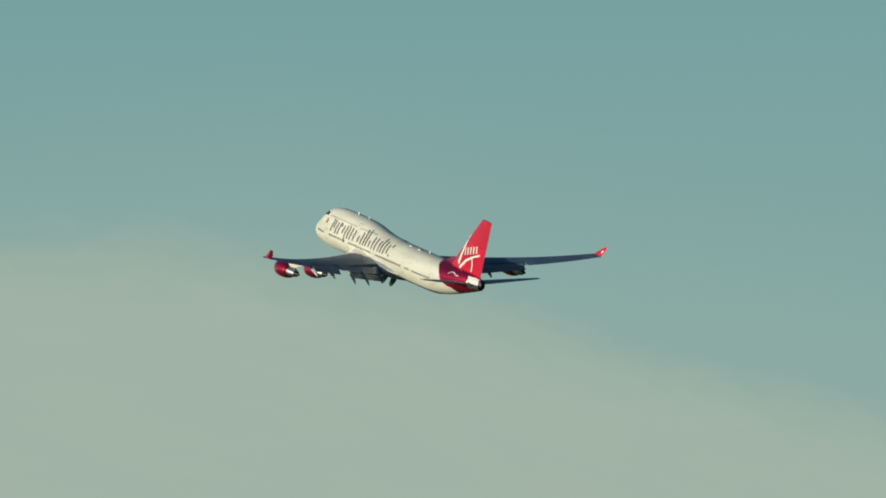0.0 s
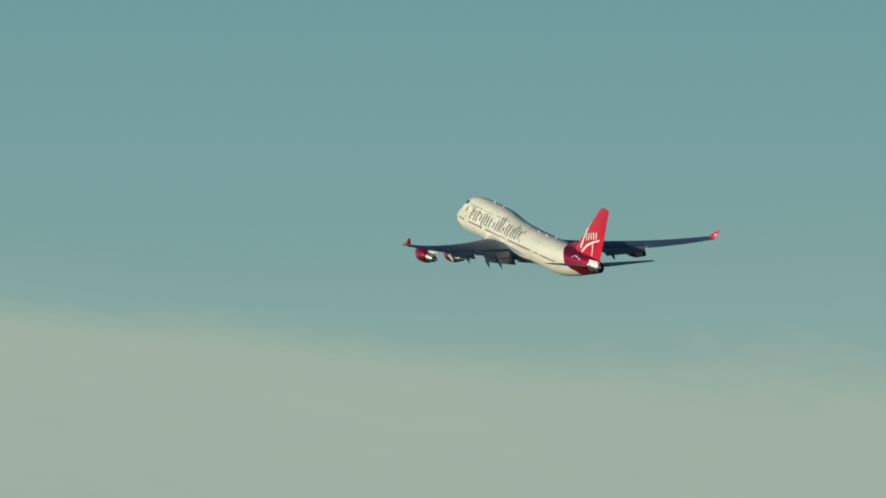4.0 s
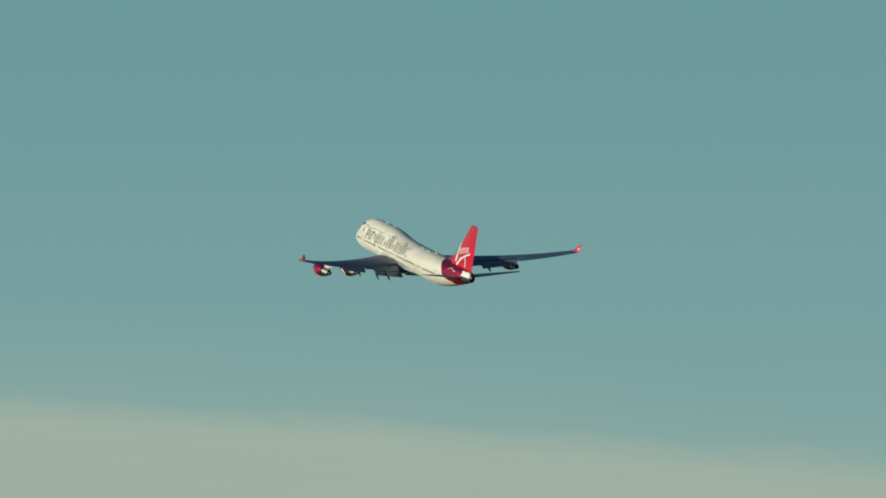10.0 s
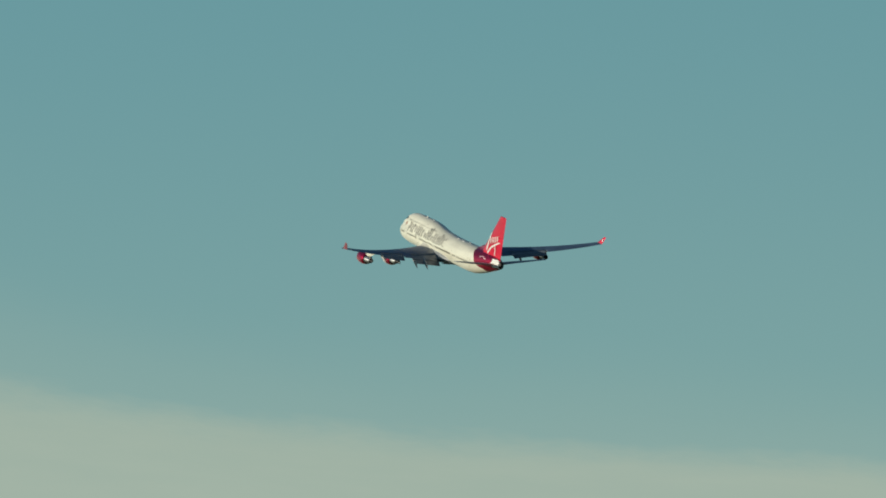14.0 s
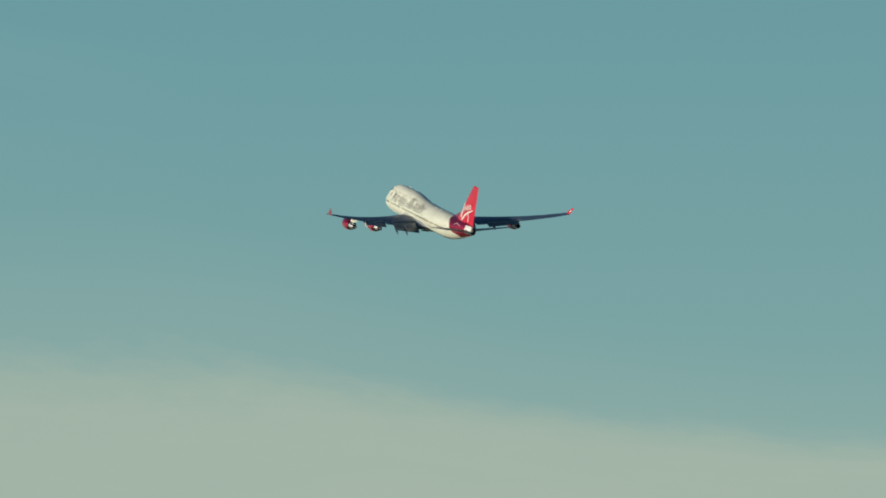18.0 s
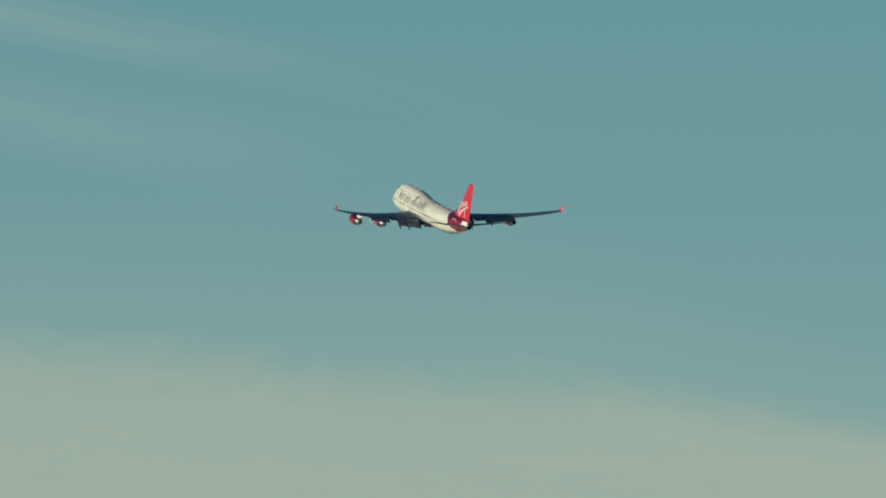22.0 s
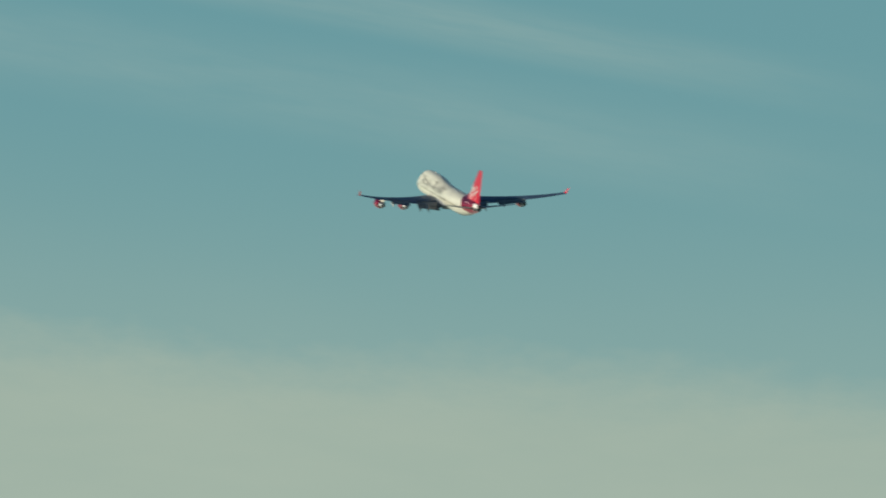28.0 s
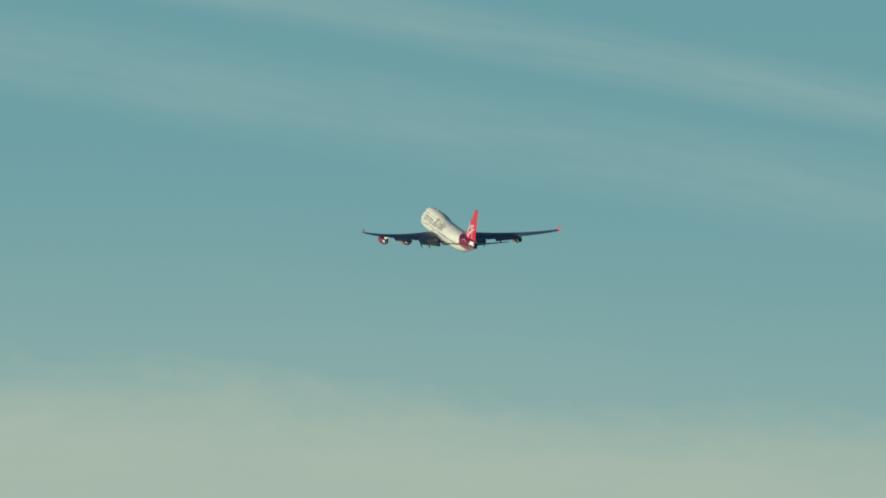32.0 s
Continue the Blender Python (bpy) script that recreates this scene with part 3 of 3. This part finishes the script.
for side in (1, -1):
    rings = [wing_ring(y, side, 0.0, 0.76) for y in (0.5, 2, 3.25, 5, 7, 9, 10.6, 12, 14, 16.5, 19, 21.5, 24, 27, 30, 31.8)]
    wing = part("wing", loft(rings), SHADED_GREY, airliner, "swept grey metal wing, bent upwards in flight")
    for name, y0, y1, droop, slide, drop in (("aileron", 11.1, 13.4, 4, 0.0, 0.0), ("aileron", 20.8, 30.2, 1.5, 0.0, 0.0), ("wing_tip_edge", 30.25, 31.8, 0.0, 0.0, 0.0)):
        part(name, loft([wing_ring(y, side, 0.765, 1.0, droop, slide, drop) for y in span(y0, y1, 4)]), SHADED_GREY, wing)
    for y0, y1, droop, slide, drop in ((3.4, 10.9, 21, 0.45, 0.28), (13.6, 20.4, 14, 0.4, 0.14)):
        flap = part("flap", loft([wing_ring(y, side, 0.765, 0.895, droop, slide, drop) for y in span(y0, y1, 4)]), FLAP, wing, "grey extended flap")
        sink = 0.13 * math.sin(radians(droop))
        part("aft_flap", loft([wing_ring(y, side, 0.905, 1.0, droop + 11, slide - 0.05, drop + sink * (W_TRAIL(y) - W_LEAD(y)) + 0.07) for y in span(y0 + 0.1, y1 - 0.1, 4)]), FLAP, flap)
    for y0, y1 in ((4.0, 6.4), (6.5, 9.0), (13.2, 15.0), (15.1, 16.9), (17.0, 18.8), (18.9, 20.4)):
        rows = []
        for x in (0.64, 0.75):
            row = []
            for y in (y0, y1):
                c = W_TRAIL(y) - W_LEAD(y)
                z = foil(x) * W_THICK(y) + 0.018 * (1 - (2 * x - 1) ** 2) - W_TWIST(y) * (x - 0.4)
                row.append((W_LEAD(y) + x * c, side * y, W_UP(y) + z * c))
            rows.append(row)
        low = [body(*p) + Vector((0, 0, -0.03)) for p in (rows[0][0], rows[0][1], rows[1][1], rows[1][0])]
        high = [body(*p) + Vector((0, 0, 0.035)) for p in (rows[0][0], rows[0][1], rows[1][1], rows[1][0])]
        part("spoiler", loft([low, high]), SHADED_GREY, wing)
    rings = []
    for i in range(19):
        f = i / 18
        s = 18.8 + 9.0 * f
        wide = 2.6 * math.sin(math.pi * min(1, f * 2.0 + 0.05) * 0.5) * (1 - 0.92 * f) + 0.08
        rise = 1.2 * math.sin(math.pi * min(1, f * 0.88 + 0.12)) * (1 - 0.7 * f) + 0.04

        def wing_top(y):
            c = W_TRAIL(y) - W_LEAD(y)
            x = min(1, max(0.0, (s - W_LEAD(y)) / c))
            return W_UP(y) + (foil(x) * W_THICK(y) + 0.018 * (1 - (2 * x - 1) ** 2) - W_TWIST(y) * (x - 0.4)) * c

        ring = [body(s, side * 2.7, wing_top(3.1) + rise)]
        ring += [body(s, side * (3.1 + wide * k), wing_top(3.1 + wide * k) + 0.04 + rise * (1 - k) ** 2.6) for k in (0.0, 0.12, 0.25, 0.4, 0.6, 0.8, 1.0)]
        ring += [body(s, side * (3.1 + wide), wing_top(3.1 + wide) - 0.12), body(s, side * 2.7, wing_top(3.1) - 0.3)]
        rings.append(ring)
    part("wing_root_fillet", loft(rings), WHITE, wing, "cream-white fillet over the wing root")
    for y, long, back, r, hang in ((7.7, 5.0, 2.0, 0.36, 1.08), (10.2, 4.8, 0.75, 0.36, 1.1), (15.2, 4.4, 0.3, 0.36, 0.7), (19.8, 4.0, 0.3, 0.34, 0.58)):
        fairing_canoe(wing, side, y, long, back, r, hang)
    # winglet
    sec = []
    for k in span(0, 1, 6):
        lead, chord, y, z = 46.3 + 3.3 * k, 3.1 - 1.9 * k, 31.8 + 0.55 * k ** 1.3, 2.65 + 1.85 * k
        ring = []
        for x in (1.0, 0.7, 0.4, 0.15, 0.0):
            ring.append(body(lead + x * chord, side * (y + foil(x) * 0.09 * chord), z))
        for x in (0.15, 0.4, 0.7):
            ring.append(body(lead + x * chord, side * (y - foil(x) * 0.09 * chord), z))
        sec.append(ring)
    # one paint in two tones: the left winglet's shade is in its colour
    part("winglet", loft(sec), RED if side < 0 else SHADED_RED, wing, "upturned red winglet")
    spot = bmesh.new()
    spot.faces.new([spot.verts.new(body(48.6 + 1.15 * k + x * (2.35 - 1.3 * k) * 0.5, side * (31.8 + 0.55 * k ** 1.3 - 0.16), 2.65 + 1.85 * k)) for x, k in ((0.15, 0.42), (0.85, 0.42), (0.85, 0.68), (0.15, 0.68))])
    part("winglet_emblem", spot, MARK_WHITE, wing, "small white mark on the winglet's inner face")
    lamp = loft([[body(46.0 + 0.25 * k, side * (31.85 + 0.09 * r * math.cos(i * math.pi / 4)), 2.5 + 0.09 * r * math.sin(i * math.pi / 4)) for i in range(8)] for k, r in ((0, 0.3), (0.3, 1), (1, 1), (1.4, 0.3))])
    part("navigation_light", lamp, GLASS, wing)


# ---- engines ----
def spun(profile, centre, n=28, cap0=False, cap1=False):
    s0, y0, z0 = centre
    return loft([[body(s0 + x, y0 + r * math.cos(2 * math.pi * i / n), z0 + r * math.sin(2 * math.pi * i / n)) for i in range(n)] for x, r in profile], cap0, cap1)


def engine(side, y, inlet, up, k=1.0):
    c = (inlet, side * y, up)
    revolve = lambda prof, at, n=28, cap0=False, cap1=False: spun([(x * k, r) for x, r in prof], at, n, cap0, cap1)
    e = part("engine", revolve([(0.35, 1.33), (0.7, 1.42), (1.4, 1.49), (2.4, 1.49), (3.4, 1.42), (4.2, 1.30), (4.8, 1.17), (4.8, 1.12), (4.2, 1.16), (3.4, 1.2)], c), SHADED_RED, airliner, "jet engine in a glossy red cowling")
    part("inlet_lip", revolve([(0.36, 1.33), (0.12, 1.28), (0.0, 1.2), (0.06, 1.12), (0.3, 1.06), (0.9, 1.08)], c), METAL, e, "bare metal inlet lip")
    part("fan", revolve([(1.0, 1.08), (1.0, 0.4), (0.75, 0.3), (0.45, 0.02)], c, cap1=True), DARK, e)
    part("core_cowl", revolve([(3.6, 1.02), (4.6, 0.98), (5.4, 0.9), (6.4, 0.75), (7.4, 0.58), (7.4, 0.54), (7.0, 0.56)], c), METAL, e, "bare metal core cowl")
    part("exhaust_cone", revolve([(6.6, 0.5), (7.2, 0.46), (7.9, 0.36), (8.6, 0.2), (9.0, 0.03)], c, cap1=True), BURNT, e, "dark burnt exhaust cone")
    part("fan_duct", revolve([(3.5, 1.19), (3.5, 1.0)], c), DARK, e)
    lead, trail = W_LEAD(y), W_TRAIL(y)
    rings = []
    for h in span(0, 1, 6):
        s0 = inlet + 1.6 + (lead + 1.2 - inlet - 1.6) * h
        s1 = inlet + 6.9 * k + (lead + (trail - lead) * 0.6 - inlet - 6.9 * k) * h
        z = up + 0.9 + (W_UP(y) - 0.25 - up - 0.9) * h
        if h == 0:
            s0 = inlet + 1.9
        rings.append([body(s0 + (s1 - s0) * x, side * (y + 0.27 * w), z) for x, w in ((0, 0), (0.12, 0.7), (0.35, 1), (0.75, 0.8), (1, 0), (0.75, -0.8), (0.35, -1), (0.12, -0.7))])
    part("pylon", loft(rings), WHITE, e, "cream-white engine pylon")


for side in (1, -1):
    engine(side, 21.9, 31.2, -1.95, 0.94)
    engine(side, 12.3, 22.6, -3.75, 0.88)


# ---- tail surfaces ----
def panel(root, tip, thick, x0, x1, k0, k1, flat=True, n=5, tilt=0.0):
    """A slice of a tapered surface; root, tip: lead, chord, left, up; x: part of the chord, k: part of the span."""
    rings = []
    for k in span(k0, k1, n):
        lead, chord, left, up = [a + (b - a) * k for a, b in zip(root, tip)]
        xs = span(x0, x1, 7)
        if x0 == 0:
            xs = [x1 * (1 - math.cos(math.pi * i / 14)) for i in range(8)]
        ring = []
        for x, sgn in [(x, 1) for x in reversed(xs)] + [(x, -1) for x in (xs[1:] if x0 == 0 else xs)]:
            h = sgn * max(foil(min(1, x)), 0.01) * thick * chord
            ring.append(body(lead + x * chord, left + (0 if flat else h), up + (h if flat else 0) + math.tan(radians(tilt)) * (lead + x * chord - 66.0)))
        rings.append(ring)
    return loft(rings)


F_ROOT, F_TIP = (54.9, 12.8, 0.0, 2.35), (67.15, 3.8, 0.0, 12.87)
fin = part("tail_fin", panel(F_ROOT, F_TIP, 0.10, 0.0, 0.69, 0.0, 1.0, False, 8), RED, airliner, "tall swept red tail fin")
part("rudder", panel(F_ROOT, F_TIP, 0.10, 0.694, 1.0, 0.0, 0.503, False), RED, fin)
part("rudder", panel(F_ROOT, F_TIP, 0.10, 0.694, 1.0, 0.507, 0.96, False), RED, fin)
part("fin_cap", panel(F_ROOT, F_TIP, 0.10, 0.694, 1.0, 0.965, 1.0, False, 2), RED, fin)
part("fin_root_fillet", loft([[body(50.0 + 5.6 * k + x * (7.0 - 5.0 * k), w * (0.55 - 0.3 * k), 3.0 + 1.3 * k * k) for x, w in ((0, 0), (0.3, 0.6), (1, 1), (1, -1), (0.3, -0.6))] for k in span(0, 1, 5)]), SHADED_RED, fin)


def fin_left(s, up, out=0.05):
    k = (up - F_ROOT[3]) / (F_TIP[3] - F_ROOT[3])
    lead, chord = F_ROOT[0] + (F_TIP[0] - F_ROOT[0]) * k, F_ROOT[1] + (F_TIP[1] - F_ROOT[1]) * k
    x = min(1, max(0.0, (s - lead) / chord))
    return body(s, foil(x) * 0.10 * chord + out, up)


def fin_stroke(points, w0, w1):
    """A painted tapered band on the fin's left face."""
    bm = bmesh.new()
    dense = []
    for p, q in zip(points, points[1:]):
        dense += [(p[0] + (q[0] - p[0]) * i / 6, p[1] + (q[1] - p[1]) * i / 6) for i in range(6)]
    dense.append(points[-1])
    pairs = []
    for i, (s, z) in enumerate(dense):
        p, q = dense[max(0, i - 1)], dense[min(len(dense) - 1, i + 1)]
        ds, dz = q[0] - p[0], q[1] - p[1]
        w = (w0 + (w1 - w0) * i / (len(dense) - 1)) / 2 / max(1e-6, math.hypot(ds, dz))
        pairs.append((bm.verts.new(fin_left(s - dz * w, z + ds * w)), bm.verts.new(fin_left(s + dz * w, z - ds * w))))
    for (a0, b0), (a1, b1) in zip(pairs, pairs[1:]):
        bm.faces.new((a0, b0, b1, a1))
    part("fin_marking", bm, MARK_WHITE, fin, "white painted stroke")


fin_stroke([(59.6, 3.8), (61.2, 6.9), (62.6, 8.9), (63.4, 9.6)], 0.75, 0.25)
for i in range(5):
    fin_stroke([(62.0 + i * 1.05, 7.0 + i * 0.22), (61.9 + i * 1.05, 5.6 + i * 0.24)], 0.4, 0.4)
fin_stroke([(64.7, 5.4), (64.8, 4.2), (64.5, 3.1)], 0.4, 0.35)
fin_stroke([(60.2, 3.1), (62.4, 4.7), (64.8, 5.7), (67.4, 6.5)], 0.55, 0.3)

for side in (1, -1):
    root, tip = (58.6, 9.0, side * 1.1, 1.2), (66.6, 2.7, side * 11.08, 2.2)
    stab = part("tailplane", panel(root, tip, 0.075, 0.0, 0.70, 0.0, 1.0, True, 6, 7.6), TAIL_GREY, airliner, "grey metal tailplane")
    part("elevator", panel(root, tip, 0.075, 0.71, 1.0, 0.08, 0.5, True, 5, 7.6), TAIL_GREY, stab)
    part("elevator", panel(root, tip, 0.075, 0.71, 1.0, 0.51, 0.98, True, 5, 7.6), TAIL_GREY, stab)


# ---- a bird that dips into the top of the view and leaves it again ----
def bird_wing(side):
    rows = [(0.05, 0.10, -0.10, 0.0), (0.22, 0.11, -0.09, 0.05), (0.40, 0.05, -0.10, 0.06), (0.55, -0.10, -0.16, 0.02)]
    return loft([[Vector((side * x, lead, z)), Vector((side * x, (lead + trail) / 2, z + 0.018)), Vector((side * x, trail, z)), Vector((side * x, (lead + trail) / 2, z - 0.006))] for x, lead, trail, z in rows])


bird = tagged(new("bird"), "small dark bird gliding across a teal sky", "bird")
part("torso", loft([[Vector((r * math.cos(i * math.pi / 5), y, 0.9 * r * math.sin(i * math.pi / 5))) for i in range(10)] for y, r in ((0.24, 0.012), (0.20, 0.035), (0.14, 0.05), (0.04, 0.075), (-0.08, 0.065), (-0.18, 0.03))]), FEATHER, bird)
part("bill", loft([[Vector((r * math.cos(i * math.pi / 3), y, r * math.sin(i * math.pi / 3) - 0.004)) for i in range(6)] for y, r in ((0.235, 0.012), (0.27, 0.008), (0.30, 0.002))]), DARK, bird)
for side in (1, -1):
    part("wing", bird_wing(side), FEATHER, bird)
part("tail", loft([[Vector((w * k, y, z)) for k, z in ((-1, 0.0), (0, 0.012), (1, 0.0), (0, -0.006))] for y, w in ((-0.15, 0.03), (-0.26, 0.06), (-0.34, 0.075))]), FEATHER, bird)

# seconds, azimuth, elevation, metres from the camera
BIRD_ROWS = [(0, -14.0, 10.5, 420), (8, -17.6, 8.6, 340), (12, -19.6, 7.15, 300), (13, -20.209, 6.680, 240), (13.3, -20.293, 6.600, 237), (13.5, -20.335, 6.600, 235), (13.8, -20.436, 6.65, 232), (14.2, -20.57, 6.80, 278), (15.0, -20.95, 7.3, 272), (18, -22.6, 9.2, 262), (32, -31.0, 15.0, 240)]


def bird_pose(az, el, far):
    a, e = radians(az), radians(el)
    at = Vector(EYE) + far * Vector((-math.sin(a) * math.cos(e), math.cos(a) * math.cos(e), math.sin(e)))
    return Matrix.Translation(at) @ pose(0, 0, 0, 4, 14, -110)


# ---- the flight ----
def motions():
    walk(airliner, [(t, pose(x, y, z, 0, 0, h) @ pose(0, 0, 0, p) @ pose(0, 0, 0, 0, r)) for t, x, y, z, p, r, h in FLIGHT_ROWS])
    for door, y, outward in gear_doors:
        rows = [(t, pose(*body(34.0, y, -3.15 - 0.55 * (y < 2)), 0, outward * a, 0)) for t, a in ((0, -72), (0.3, -60), (0.6, -32), (1.0, 0), (32, 0))]
        walk(door, rows)
    walk(bird, [(t, bird_pose(az, el, far)) for t, az, el, far in BIRD_ROWS])


motions()
